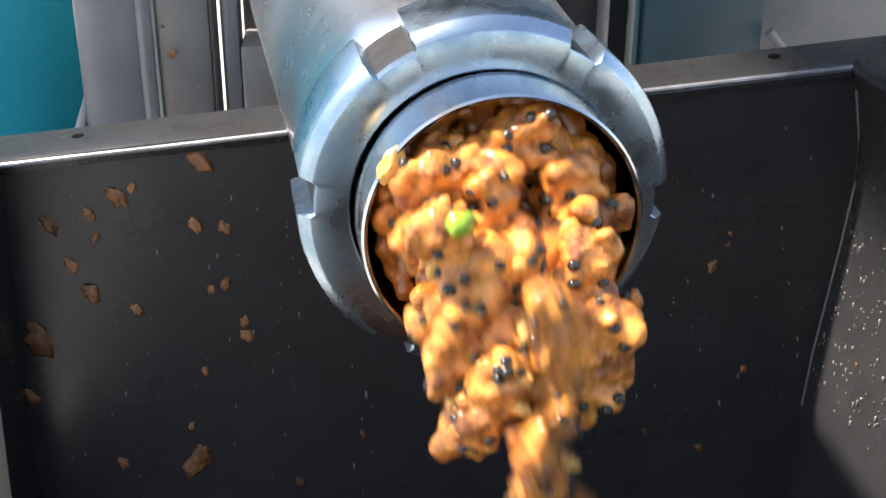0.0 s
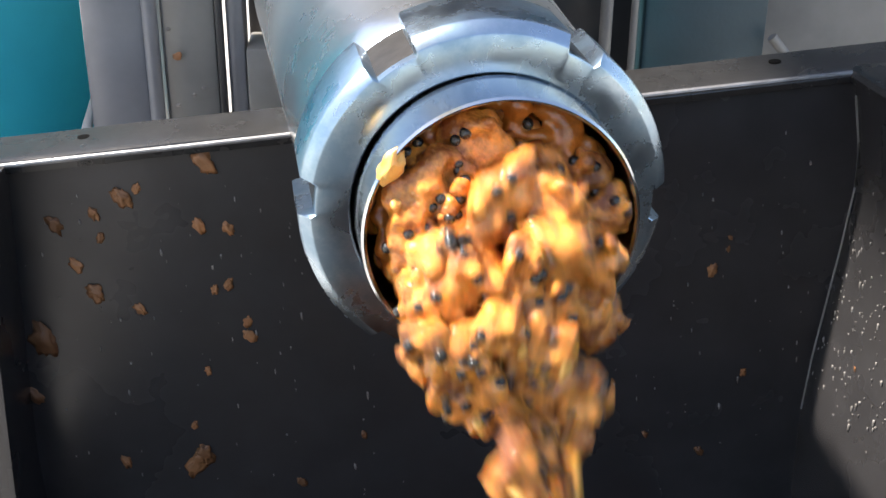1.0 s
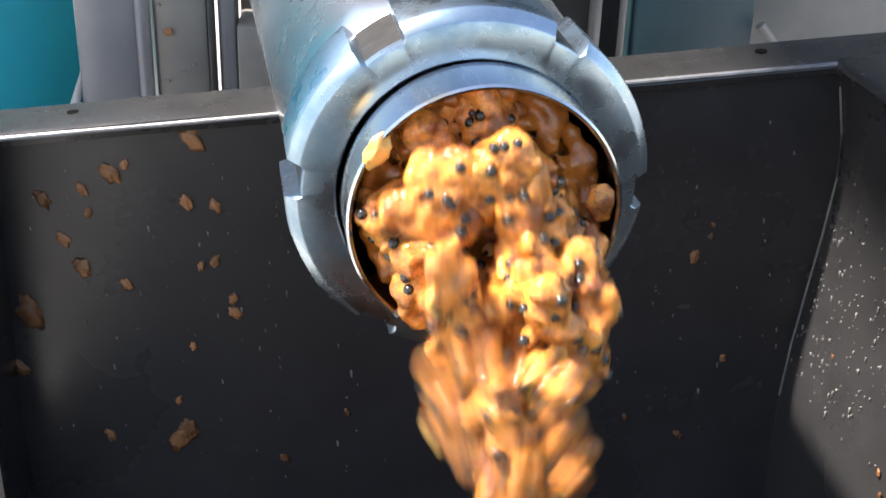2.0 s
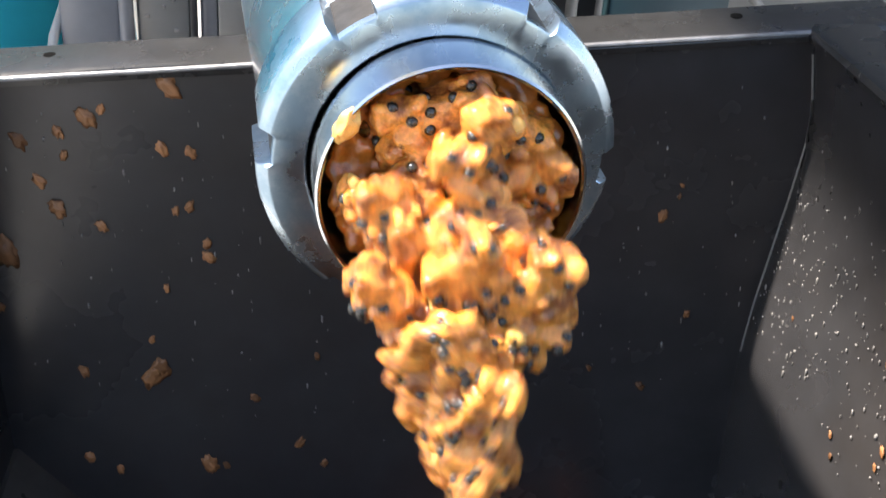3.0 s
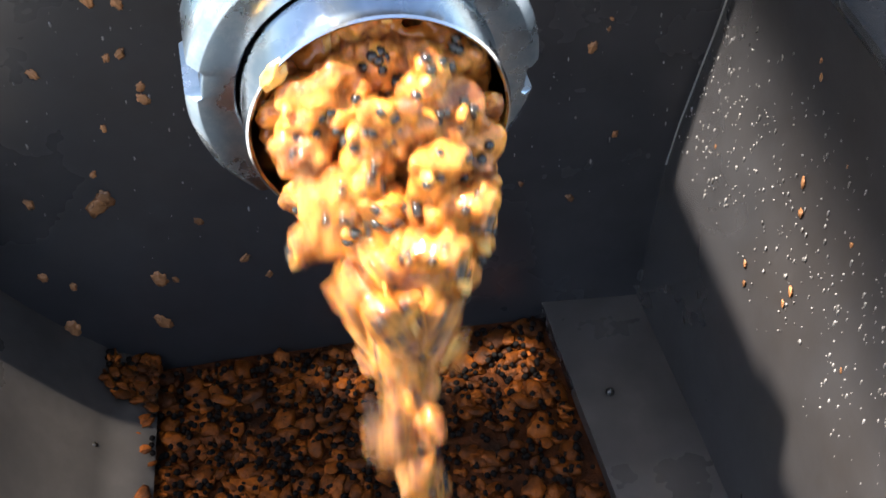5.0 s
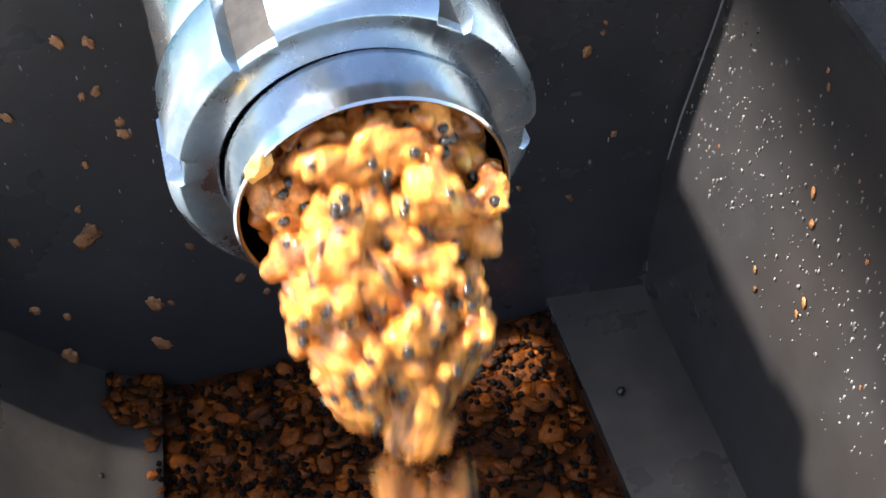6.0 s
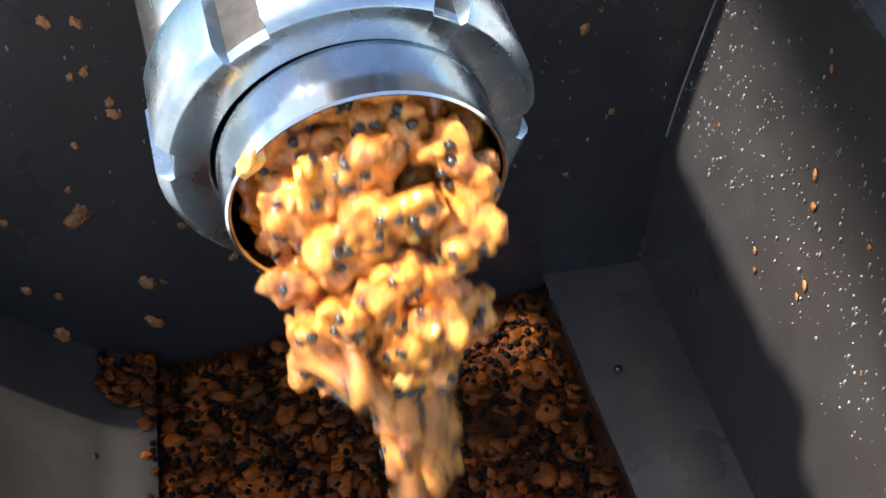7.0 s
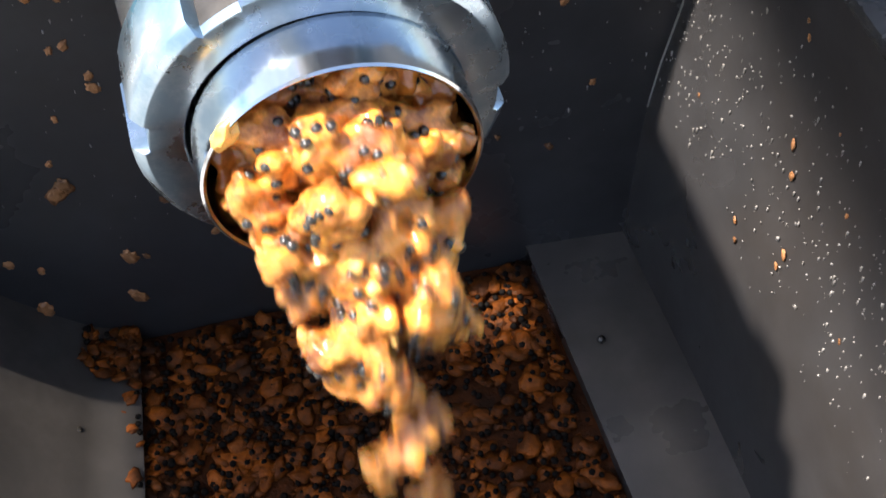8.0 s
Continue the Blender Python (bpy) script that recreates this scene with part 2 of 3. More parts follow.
def bend(points, radius=0.02, seg=6):
    """Rounds the inner corners of an open outline."""
    out = [points[0]]
    for a, b, c in zip(points, points[1:], points[2:]):
        a, b, c = Vector(a), Vector(b), Vector(c)
        r = min(radius, (a - b).length / 2, (c - b).length / 2)
        p, q = b + (a - b).normalized() * r, b + (c - b).normalized() * r
        for k in range(seg + 1):
            t = k / seg
            out.append(tuple((1 - t) ** 2 * p + 2 * t * (1 - t) * b + t * t * q))
    out.append(points[-1])
    return out


RIGHT = bend([(0.352, FLOOR_Z), (0.360, 0.940), (0.388, 1.102), (0.379, RIM_R)], 0.035)
LEFT = bend([(-0.155, FLOOR_Z), (-0.147, 0.95), (-0.122, RIM_L)], 0.02)
LOW_SIDE = [(-0.155, FLOOR_Z), (-0.156, 0.84), (-0.160, 0.888)]   # unseen left side, made low so that sun reaches the plate
def right_x(z, y=WALL_Y):
    return side_x(z) + FLARE * (WALL_Y - y)


def side_x(z):
    for (x0, z0), (x1, z1) in zip(RIGHT, RIGHT[1:]):
        if z0 <= z <= z1:
            return x0 + (x1 - x0) * (z - z0) / max(1e-6, z1 - z0)
    return RIGHT[-1][0]


wall_strip(RIGHT, FRONT_Y, WALL_Y, "side_wall", 1, FLARE)
wall_strip(LOW_SIDE, FRONT_Y, 1.832, "side_wall", -1)
wall_strip(LEFT, 1.832, WALL_Y, "corner_return", -1)


def cross_wall(y0, y1, name):
    outline = LEFT + [(x + FLARE * (WALL_Y - y1), z) for x, z in RIGHT[::-1]]
    return part(name, prism(outline, y0, y1), M_BLACK, hopper, smooth=False)


cross_wall(WALL_Y, WALL_Y + T, "back_wall")
cross_wall(FRONT_Y - T, FRONT_Y, "front_wall")
part("back_wing", prism([(-0.26, 0.60), (-0.162, 0.60), (-0.152, 0.95), (-0.128, RIM_L - 0.002), (-0.26, RIM_L - 0.002)], WALL_Y + T + 0.001, WALL_Y + 2 * T), M_BLACK, hopper, smooth=False)

# floor plates either side of the sunken slot
SLOT_L, SLOT_R, SLOT_BACK = -0.033, 0.276, 1.880
UP = 0.030                          # the right plate lies this much higher
wall_strip(bend([(SLOT_L, FLOOR_Z), (-0.062, FLOOR_Z + 0.008), (-0.105, FLOOR_Z + 0.052), (-0.150, FLOOR_Z + 0.115)], 0.03), FRONT_Y, WALL_Y, "floor_plate", 1, 0.0, M_PLATE)


def slot_right(y):
    return SLOT_R + 0.135 * (WALL_Y - y)


part("floor_plate", slab([(slot_right(FRONT_Y), FRONT_Y, FLOOR_Z + UP - T), (slot_right(FRONT_Y) + 0.1, FRONT_Y, FLOOR_Z + UP - T), (SLOT_R + 0.082, WALL_Y, FLOOR_Z + UP - T), (SLOT_R, WALL_Y, FLOOR_Z + UP - T)], T), M_PLATE, hopper, smooth=False)
part("slot_side", slab([(slot_right(FRONT_Y), FRONT_Y, FLOOR_Z - 0.12), (SLOT_R, WALL_Y, FLOOR_Z - 0.12), (SLOT_R, WALL_Y, FLOOR_Z + UP - T), (slot_right(FRONT_Y), FRONT_Y, FLOOR_Z + UP - T)], 0.002), M_BLACK, hopper, smooth=False)
part("slot_side", box(bmesh.new(), (SLOT_L - T, FRONT_Y, FLOOR_Z - 0.12), (SLOT_L, WALL_Y, FLOOR_Z - T)), M_BLACK, hopper, smooth=False)
part("slot_floor", box(bmesh.new(), (SLOT_L - T, FRONT_Y, FLOOR_Z - 0.123), (slot_right(FRONT_Y) + T, WALL_Y, FLOOR_Z - 0.12)), M_BLACK, hopper, smooth=False)


for y in (FRONT_Y - T, WALL_Y):
    part("slot_end", box(bmesh.new(), (SLOT_L - T, y, FLOOR_Z - 0.123), (slot_right(y) + T, y + T, FLOOR_Z)), M_BLACK, hopper, smooth=False)
seam = part("corner_seam", tube([(right_x(z) - 0.0008, WALL_Y - 0.0008, z) for z in (0.93, 0.97, 1.01, 1.05, 1.09, 1.12, 1.15)], 0.0007, 6), M_GREY, hopper, "pale worn weld seam in the corner")


# rim: turned-out flange with a rounded inner edge and black discs for bolt holes
def flange(p0, p1, outward, holes, width=0.036):
    """A flat rim strip from p0 to p1, rounded on the inner edge, with black discs for holes at shares of its length."""
    p0, p1, out = Vector(p0), Vector(p1), Vector(outward).normalized()
    along = p1 - p0
    prof = [(-0.0035, -0.006), (-0.0045, -0.002), (-0.003, 0.0015), (0.0005, 0.003), (width, 0.003), (width, -0.012), (width - 0.003, -0.012), (width - 0.003, 0), (0.002, 0), (0, -0.006)]
    bm = bmesh.new()
    ends = []
    n = 40
    for k in range(n + 1):
        c = p0 + along * k / n
        ends.append([bm.verts.new(c + out * a + Vector((0, 0, b + 0.0012 * noise.noise(c * 9)))) for a, b in prof])
    for a, b in zip(ends, ends[1:]):
        for i in range(len(prof)):
            j = (i + 1) % len(prof)
            bm.faces.new((a[i], a[j], b[j], b[i]))
    bm.faces.new(ends[0][::-1])
    bm.faces.new(ends[-1])
    bmesh.ops.recalc_face_normals(bm, faces=bm.faces)
    ob = part("rim_flange", bm, M_RIM, hopper)
    for h in holes:
        c = p0 + along * h + out * 0.021
        # no hole is cut: a black disc gives its dark
        ring = lathe([(0.0037, -0.0004), (0.0037, 0.0004), (0.0001, 0.0004), (0.0001, -0.0004)], 20)
        bmesh.ops.transform(ring, matrix=Matrix.Translation(c + Vector((0, 0, 0.0030))) @ pose(0, 0, 0, 90, 0, 0), verts=ring.verts)
        part("bolt_hole", ring, M_HOLE, ob, "black disc standing for the dark of a bolt hole")
    return ob


back_rim = flange((-0.160, WALL_Y, rim_z(-0.16)), (0.432, WALL_Y, rim_z(0.432)), (0, 1, 0), [0.135, 0.84])
# the rounded edge's highlight, put in as a bead of brighter metal
part("worn_edge", tube([(-0.128 + 0.0507 * k, WALL_Y - 0.0032, rim_z(-0.128 + 0.0507 * k) - 0.0006 + 0.0005 * noise.noise(Vector((k * 0.9, 0, 0)))) for k in range(11)], 0.0018, 10), M_EDGE_HIGHLIGHT, back_rim, "bright bead drawn as the highlight on the rim's edge")
flange((right_x(RIM_R), WALL_Y, RIM_R), (right_x(RIM_R, FRONT_Y), FRONT_Y, RIM_R), (1, 0, 0), [0.3, 0.7])
part("side_hem", tube([(-0.162, FRONT_Y, 0.890), (-0.162, 1.831, 0.890)], 0.004, 10), M_RIM, hopper)
for x in (-0.14, 0.37):
    for y in (FRONT_Y + 0.03, WALL_Y - 0.03):
        part("leg", box(bmesh.new(), (x - 0.02, y - 0.02, 0), (x + 0.02, y + 0.02, FLOOR_Z - 0.004)), M_DARK, hopper, smooth=False)

# ---- grinder outlet ----
NOZZLE = pose(0.1491, 1.648, 1.198, 0, 0, 6.5)   # mouth centre; +y runs back into the machine
R_IN, R_LIP, R_COLLAR = 0.0556, 0.0580, 0.0802
outlet = empty("grinder_outlet", NOZZLE)
tagged(outlet, "zinc-plated steel grinder outlet with a notched lock ring", "grinder outlet")
part("spigot", lathe([(R_IN, 0.001), (R_IN + 0.001, 0), (R_LIP - 0.001, 0), (R_LIP, 0.001), (R_LIP, 0.044), (R_LIP, 0.3), (R_IN, 0.3)], 128), M_POLISH, outlet, "polished steel outlet tube")


def lock_ring():
    """Lock ring with six open notches in its outer rim."""
    bm = bmesh.new()
    notches = [(117, 7.5), (54, 5.5), (170, 6), (-8, 6), (233, 7), (295, 7)]
    seg = 360
    r_in = R_LIP + 0.0005

    def cut(a):
        for c, h in notches:
            d = (a - c + 180) % 360 - 180
            if abs(d) < h:
                return True
        return False
    rings = []
    for k in range(seg):
        a = k * 360 / seg
        ro = R_COLLAR - 0.0068 if cut(a) else R_COLLAR
        ch = 0.0 if cut(a) else 0.0045
        prof = [(r_in, 0.029), (r_in + 0.001, 0.028), (ro - ch - 0.001, 0.028), (ro - ch, 0.0285), (ro - 0.0008, 0.0325 if ch else 0.029), (ro, 0.034), (ro, 0.070), (ro - 0.002, 0.072), (r_in, 0.072)]
        a = radians(a)
        rings.append([bm.verts.new((r * math.cos(a) - 0.0009, y, r * math.sin(a))) for r, y in prof])
    m = len(rings[0])
    for k in range(seg):
        p, q = rings[k], rings[(k + 1) % seg]
        for i in range(m):
            j = (i + 1) % m
            face = bm.faces.new((p[i], p[j], q[j], q[i]))
            # notch floors: dark metal, with the recess's shade put into its colour
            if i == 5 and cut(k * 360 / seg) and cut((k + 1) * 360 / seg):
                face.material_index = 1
    bmesh.ops.recalc_face_normals(bm, faces=bm.faces)
    return bm


ring = part("lock_ring", lock_ring(), M_STEEL, outlet, "bluish zinc-plated lock ring, notch floors coloured darker for shade")
ring.data.materials.append(M_NOTCH_SHADE)
part("barrel", lathe([(0.0600, 0.0725), (0.0735, 0.0725), (0.0745, 0.075), (0.0760, 0.102), (0.0800, 0.22), (0.0860, 0.40), (0.0860, 1.3), (0.0540, 1.3), (0.0540, 0.301), (0.0600, 0.300)], 96), M_BARREL, outlet, "smooth steel grinder barrel")
part("end_plate", lathe([(0.0001, 1.301), (0.09, 1.301), (0.09, 1.32), (0.0001, 1.32)], 48), M_DARK, outlet)
for y in (0.5, 1.1):
    part("support_leg", box(bmesh.new(), (-0.03, y - 0.03, -1.198), (0.03, y + 0.03, -0.084)), M_DARK, outlet, smooth=False)


# ---- machinery behind the hopper ----
drum = empty("plastic_drum", pose(-0.42, 2.42, 0))
tagged(drum, "teal blue plastic drum standing behind the hopper", "drum")
STAND = pose(0, 0, 0, 90, 0, 0)
for nm, prof in (("drum_body", [(0.0001, 0.0), (0.26, 0.0), (0.28, 0.02), (0.283, 0.3), (0.283, 1.36), (0.27, 1.45), (0.0001, 1.45)]),
                 ("hoop", [(0.2835, 0.60), (0.292, 0.61), (0.292, 0.64), (0.2835, 0.65)]),
                 ("lid", [(0.0001, 1.4505), (0.272, 1.4505), (0.275, 1.46), (0.272, 1.48), (0.0001, 1.49)])):
    bm = lathe(prof, 72)
    bmesh.ops.transform(bm, matrix=STAND, verts=bm.verts)
    part(nm, bm, M_TEAL, drum)

hose = empty("hose", pose(-0.142, 2.10, 0.0))
part("hose_length", tube([(-0.006, 0.02, 0.0), (-0.006, 0.02, 0.9), (-0.004, 0.02, 1.04), (0.001, 0.05, 1.075), (0.010, 0.11, 1.105), (0.020, 0.115, 1.15)], 0.004, 12), M_WHITE, hose)
tagged(hose, "off-white hose hanging beside the machine", "hose")

LEAN = 4.7                          # the machine stands out of true against the hopper, in degrees
machine = empty("machine_cabinet", pose(0.105 - 1.13 * math.tan(radians(LEAN)), 2.16, 0.0, 0, LEAN, 0))
tagged(machine, "grey and dark teal painted machine cabinet behind the hopper", "machine")


def on_machine(name, lo, hi, mat, label="", bevel=0.003):
    o = (0.1, 2.16, 0)
    return part(name, box(bmesh.new(), [a - b for a, b in zip(lo, o)], [a - b for a, b in zip(hi, o)], bevel), mat, machine, label)


def rod_on_machine(name, pts, r, mat, label=""):
    return part(name, tube([(x - 0.1, y - 2.16, z) for x, y, z in pts], r, 14), mat, machine, label)


on_machine("side_panel", (-0.135, 2.15, 0.0), (-0.088, 2.19, 1.9), M_GREYBLUE, "blue-grey steel panel")
rod_on_machine("corner_bead", [(-0.083, 2.152, 0), (-0.083, 2.152, 1.9)], 0.006, M_GREYBLUE)
on_machine("front_panel", (-0.076, 2.157, 0.0), (-0.034, 2.19, 1.9), M_GREY, "grey sheet metal panel spattered with pulp")
on_machine("edge_strip", (-0.0335, 2.152, 0.0), (-0.0275, 2.1575, 1.9), M_DARK, "worn edge strip", 0.0015)
on_machine("post", (-0.026, 2.158, 0.0), (-0.012, 2.19, 1.9), M_GREYBLUE)
on_machine("body", (-0.012, 2.20, 0.0), (0.302, 2.6, 1.9), M_DARK, "dark painted machine body")
on_machine("bracket", (-0.011, 2.15, 1.0), (0.05, 2.198, 1.125), M_GREY, "grey bracket")
rod_on_machine("conduit", [(0.270, 2.15, 0), (0.270, 2.15, 1.9)], 0.005, M_GREY)
rod_on_machine("conduit", [(0.292, 2.15, 0), (0.292, 2.15, 1.9)], 0.003, M_GREY, "pale upright conduit")
on_machine("door", (0.300, 2.15, 0.0), (0.398, 2.19, 1.9), M_TEALDARK, "dark teal painted door")
on_machine("end_panel", (0.400, 2.20, 0.0), (0.78, 2.24, 1.9), M_GREY, "plain grey sheet metal panel")
rod_on_machine("brace", [(0.40, 2.14, 1.135), (0.432, 2.14, 1.098)], 0.004, M_GREY)
for k, (dx, dz, q) in enumerate(((-0.046, 1.128, 0.004), (-0.03, 1.10, 0.0022), (-0.038, 1.095, 0.002), (-0.05, 1.15, 0.002), (-0.03, 1.075, 0.0024), (-0.052, 1.088, 0.0022))):
    b = mesh_object("pulp_scrap", ball(2, (q, q * 0.5, q * 0.8), 0.4, 1.8, k), M_SCRAP if k == 0 else M_CRUMB)
    b.matrix_world = pose(dx - 0.014, 2.154, dz)
    tagged(b, "small pulp scrap stuck to the machine panel", "pulp scrap", "scraps on the machine")


# ---- settled pulp in the slot ----
def merged(pieces):
    """One mesh from (vertices, faces) arrays."""
    vs, fs, n = [], [], 0
    for v, f in pieces:
        vs.append(v)
        fs.append(f + n)
        n += len(v)
    me = bpy.data.meshes.new("merged")
    me.from_pydata(np.concatenate(vs).tolist(), [], np.concatenate(fs).tolist())
    me.polygons.foreach_set("use_smooth", [True] * len(me.polygons))
    return me


def arrays(bm):
    v = np.array([x.co[:] for x in bm.verts])
    f = np.array([[y.index for y in x.verts] for x in bm.faces])
    bm.free()
    return v, f


rng = random.Random(7)
SEED = arrays(ball(1, (1, 1, 0.95), 0.06, 2, 3))


def scatter(blobs, count, spot, size, r, spin=True):
    out = []
    for _ in range(count):
        v, f = r.choice(blobs)
        q = Euler([r.uniform(0, 6.28) * spin for _ in range(3)]).to_matrix()
        out.append(((v * size()) @ np.array(q).T + np.array(spot()), f))
    return out


def bed_z(x, y):
    return floor_z(x) - 0.008 + 0.005 * noise.noise(Vector((x * 14, y * 14, 0))) + 0.010 * max(0, (1.75 - y) / 0.5)


bed = empty("pulp_bed", pose(0.12, 1.45, FLOOR_Z - 0.12))
tagged(bed, "settled orange-brown fruit pulp with black seeds filling the hopper slot", "fruit pulp", kind="stuff")
bm = bmesh.new()
nx, ny = 40, 100

def bed_vert(i, j):
    y = FRONT_Y + (WALL_Y - 0.001 - FRONT_Y) * j / ny
    x = SLOT_L + (slot_right(y) - SLOT_L) * i / nx
    return bm.verts.new((x - 0.12, y - 1.45, bed_z(x, y) - 0.0068 - FLOOR_Z + 0.12))


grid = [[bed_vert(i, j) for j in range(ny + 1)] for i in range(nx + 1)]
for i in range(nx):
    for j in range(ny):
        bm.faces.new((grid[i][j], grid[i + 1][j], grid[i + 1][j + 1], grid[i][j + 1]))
part("pulp_mass", bm, M_BED_GAPS, bed)


def bed_spot():
    y = FRONT_Y + (SLOT_BACK - FRONT_Y) * rng.random() ** 0.6
    x = rng.uniform(SLOT_L + 0.004, slot_right(y) - 0.005)
    return x - 0.12, y - 1.45, bed_z(x, y) + rng.uniform(-0.0075, -0.0015) - FLOOR_Z + 0.12


def flat_scatter(blobs, count, spot, size, r):
    """Pieces that lie flat, turned about the upright with a slight tilt."""
    out = []
    for _ in range(count):
        v, f = r.choice(blobs)
        q = Euler((r.uniform(-0.35, 0.35), r.uniform(-0.35, 0.35), r.uniform(0, 6.28))).to_matrix()
        out.append(((v * size()) @ np.array(q).T + np.array(spot()), f))
    return out


FLAKES = [arrays(ball(2, (1, rng.uniform(0.55, 0.95), rng.uniform(0.28, 0.44)), 0.55, 2.1, i + 60, 0.28, 5.0)) for i in range(10)]


def spill_spot():
    """Pulp pushed over the edge on to the plate, in the far corner and in a ragged seam along the slot."""
    if rng.random() < 0.85:
        x, y = -0.034 - 0.034 * rng.random() ** 1.8, 1.883 - 0.040 * rng.random() ** 1.3
    else:
        x, y = -0.031 - 0.006 * rng.random() ** 2, rng.uniform(1.72, 1.88)
    up = max(0.0, -0.033 - x)
    return x - 0.12, y - 1.45, 0.122 + 0.3 * up + 6.0 * up * up + rng.uniform(0, 0.003)


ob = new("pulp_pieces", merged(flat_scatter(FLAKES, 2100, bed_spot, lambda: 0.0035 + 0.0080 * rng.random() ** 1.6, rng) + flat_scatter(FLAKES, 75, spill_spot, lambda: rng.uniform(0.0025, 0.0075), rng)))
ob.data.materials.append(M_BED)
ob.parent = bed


def bed_seed():
    x, y, z = bed_spot()
    return x, y, z + rng.uniform(0.0005, 0.0045)


ob = new("seeds", merged(scatter([SEED], 3400, bed_seed, lambda: rng.uniform(0.0020, 0.0032), rng) + scatter([SEED], 50, spill_spot, lambda: 0.0026, rng)))
ob.data.materials.append(M_SEED_DULL)
ob.parent = bed

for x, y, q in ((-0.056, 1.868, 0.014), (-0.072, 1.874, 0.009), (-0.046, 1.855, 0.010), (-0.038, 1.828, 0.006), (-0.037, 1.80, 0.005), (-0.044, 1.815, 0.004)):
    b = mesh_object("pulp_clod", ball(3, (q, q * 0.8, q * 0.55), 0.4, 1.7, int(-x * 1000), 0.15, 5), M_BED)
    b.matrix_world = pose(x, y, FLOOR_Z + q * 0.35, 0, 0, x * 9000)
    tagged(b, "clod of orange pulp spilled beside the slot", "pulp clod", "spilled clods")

# ---- scraps of pulp stuck to the hopper ----
SCRAPS = [(-0.060, 1.126, 7.5), (-0.087, 1.064, 7), (0.0, 1.100, 4.5), (-0.125, 1.035, 11), (0.297, 1.041, 4.5), (-0.045, 0.931, 9), (-0.039, 0.938, 8),
          (-0.015, 0.850, 8), (-0.091, 0.800, 10), (-0.020, 0.801, 8), (-0.008, 1.145, 8), (-0.103, 1.112, 6), (-0.078, 1.117, 4.5), (-0.050, 1.131, 3.5),
          (-0.017, 1.103, 5), (-0.095, 1.084, 5), (-0.062, 1.050, 4.5), (-0.139, 0.994, 6), (-0.014, 1.059, 3.5), (0.003, 1.024, 5), (-0.091, 0.937, 5),
          (-0.077, 1.101, 3.5), (-0.027, 1.001, 3), (-0.042, 0.961, 3), (0.307, 1.055, 2), (-0.099, 0.861, 5), (-0.079, 0.849, 4), (0.022, 0.908, 4),
          (0.291, 0.903, 4), (-0.005, 1.062, 4), (0.003, 1.034, 4), (-0.004, 0.848, 3.5), (0.050, 0.866, 4.5), (0.066, 0.846, 3.5), (0.254, 0.921, 2.5),
          (0.067, 0.941, 3), (0.319, 0.963, 3), (0.308, 1.063, 1.8)]
SIDE_SCRAPS = [(1.748, 1.043, 5), (1.738, 1.028, 5), (1.770, 1.103, 3.5), (1.763, 0.958, 4), (1.756, 0.947, 4), (1.716, 0.973, 4), (1.721, 1.080, 2), (1.715, 0.985, 5.5), (1.774, 1.112, 3), (1.84, 0.99, 2.5), (1.69, 1.05, 3), (1.65, 0.99, 3)]


def scrap(spot, size, turn, mat, flat, name="pulp_scrap", label="dried orange pulp scrap stuck to the hopper wall"):
    bm = ball(3, (size, size * 0.62, size * 0.62), 0.7, 1.9, rng.randint(0, 99), 0.3, 4.5)
    for v in bm.verts:
        v.co = (v.co.x, v.co.y * flat, v.co.z)
    ob = mesh_object(name, bm, mat, sharp=180)
    ob.matrix_world = Matrix.Translation(spot) @ turn
    return tagged(ob, label, "pulp scrap", "scraps on the hopper")


for x, z, s in SCRAPS:
    scrap((x, WALL_Y - 0.0005, z), s * 0.001, pose(0, 0, 0, 0, rng.uniform(50, 125), 0), M_SCRAP, 0.35)
for y, z, s in SIDE_SCRAPS:
    scrap((right_x(z, y) - 0.0005, y, z), s * 0.0007, pose(0, 0, 0, 0, 0, 90) @ pose(0, 0, 0, 0, rng.uniform(70, 110), 0), M_SCRAP, 0.35)


def crumb_right():
    y, z = rng.uniform(1.35, 1.885), rng.triangular(0.93, 1.11, 1.02)
    return right_x(z, y) - 0.0004, y, z


def crumb_back():
    x = rng.uniform(-0.13, 0.36)
    return x, WALL_Y - 0.0004, rng.triangular(0.85, 1.15, 1.08)


FLECK = [arrays(ball(1, (0.45, 0.45, z), 0.5, 2, 5 + k)) for k, z in enumerate((0.6, 1.0, 1.5, 2.1))]
for name, spot, count in (("right", crumb_right, 950), ("back", crumb_back, 220)):
    ob = new("crumbs", merged(scatter(FLECK, count, spot, lambda: 0.0006 + 0.0013 * rng.random() ** 2.5, rng, False)))
    ob.data.materials.append(M_CRUMB)
    tagged(ob, "tiny pale crumbs spattered over the hopper wall", "crumbs", kind="stuff")
for x, y in ((0.313, 1.794), (-0.072, 1.796)):
    b = mesh_object("loose_seed", ball(2, (0.0034, 0.0034, 0.003), 0.1, 2, 1), M_SEED)
    b.matrix_world = pose(x, y, (FLOOR_Z + 0.016 if x < 0.1 else FLOOR_Z + UP) + 0.0028)
    tagged(b, "single black seed lying on the hopper floor", "seed", "loose seeds")

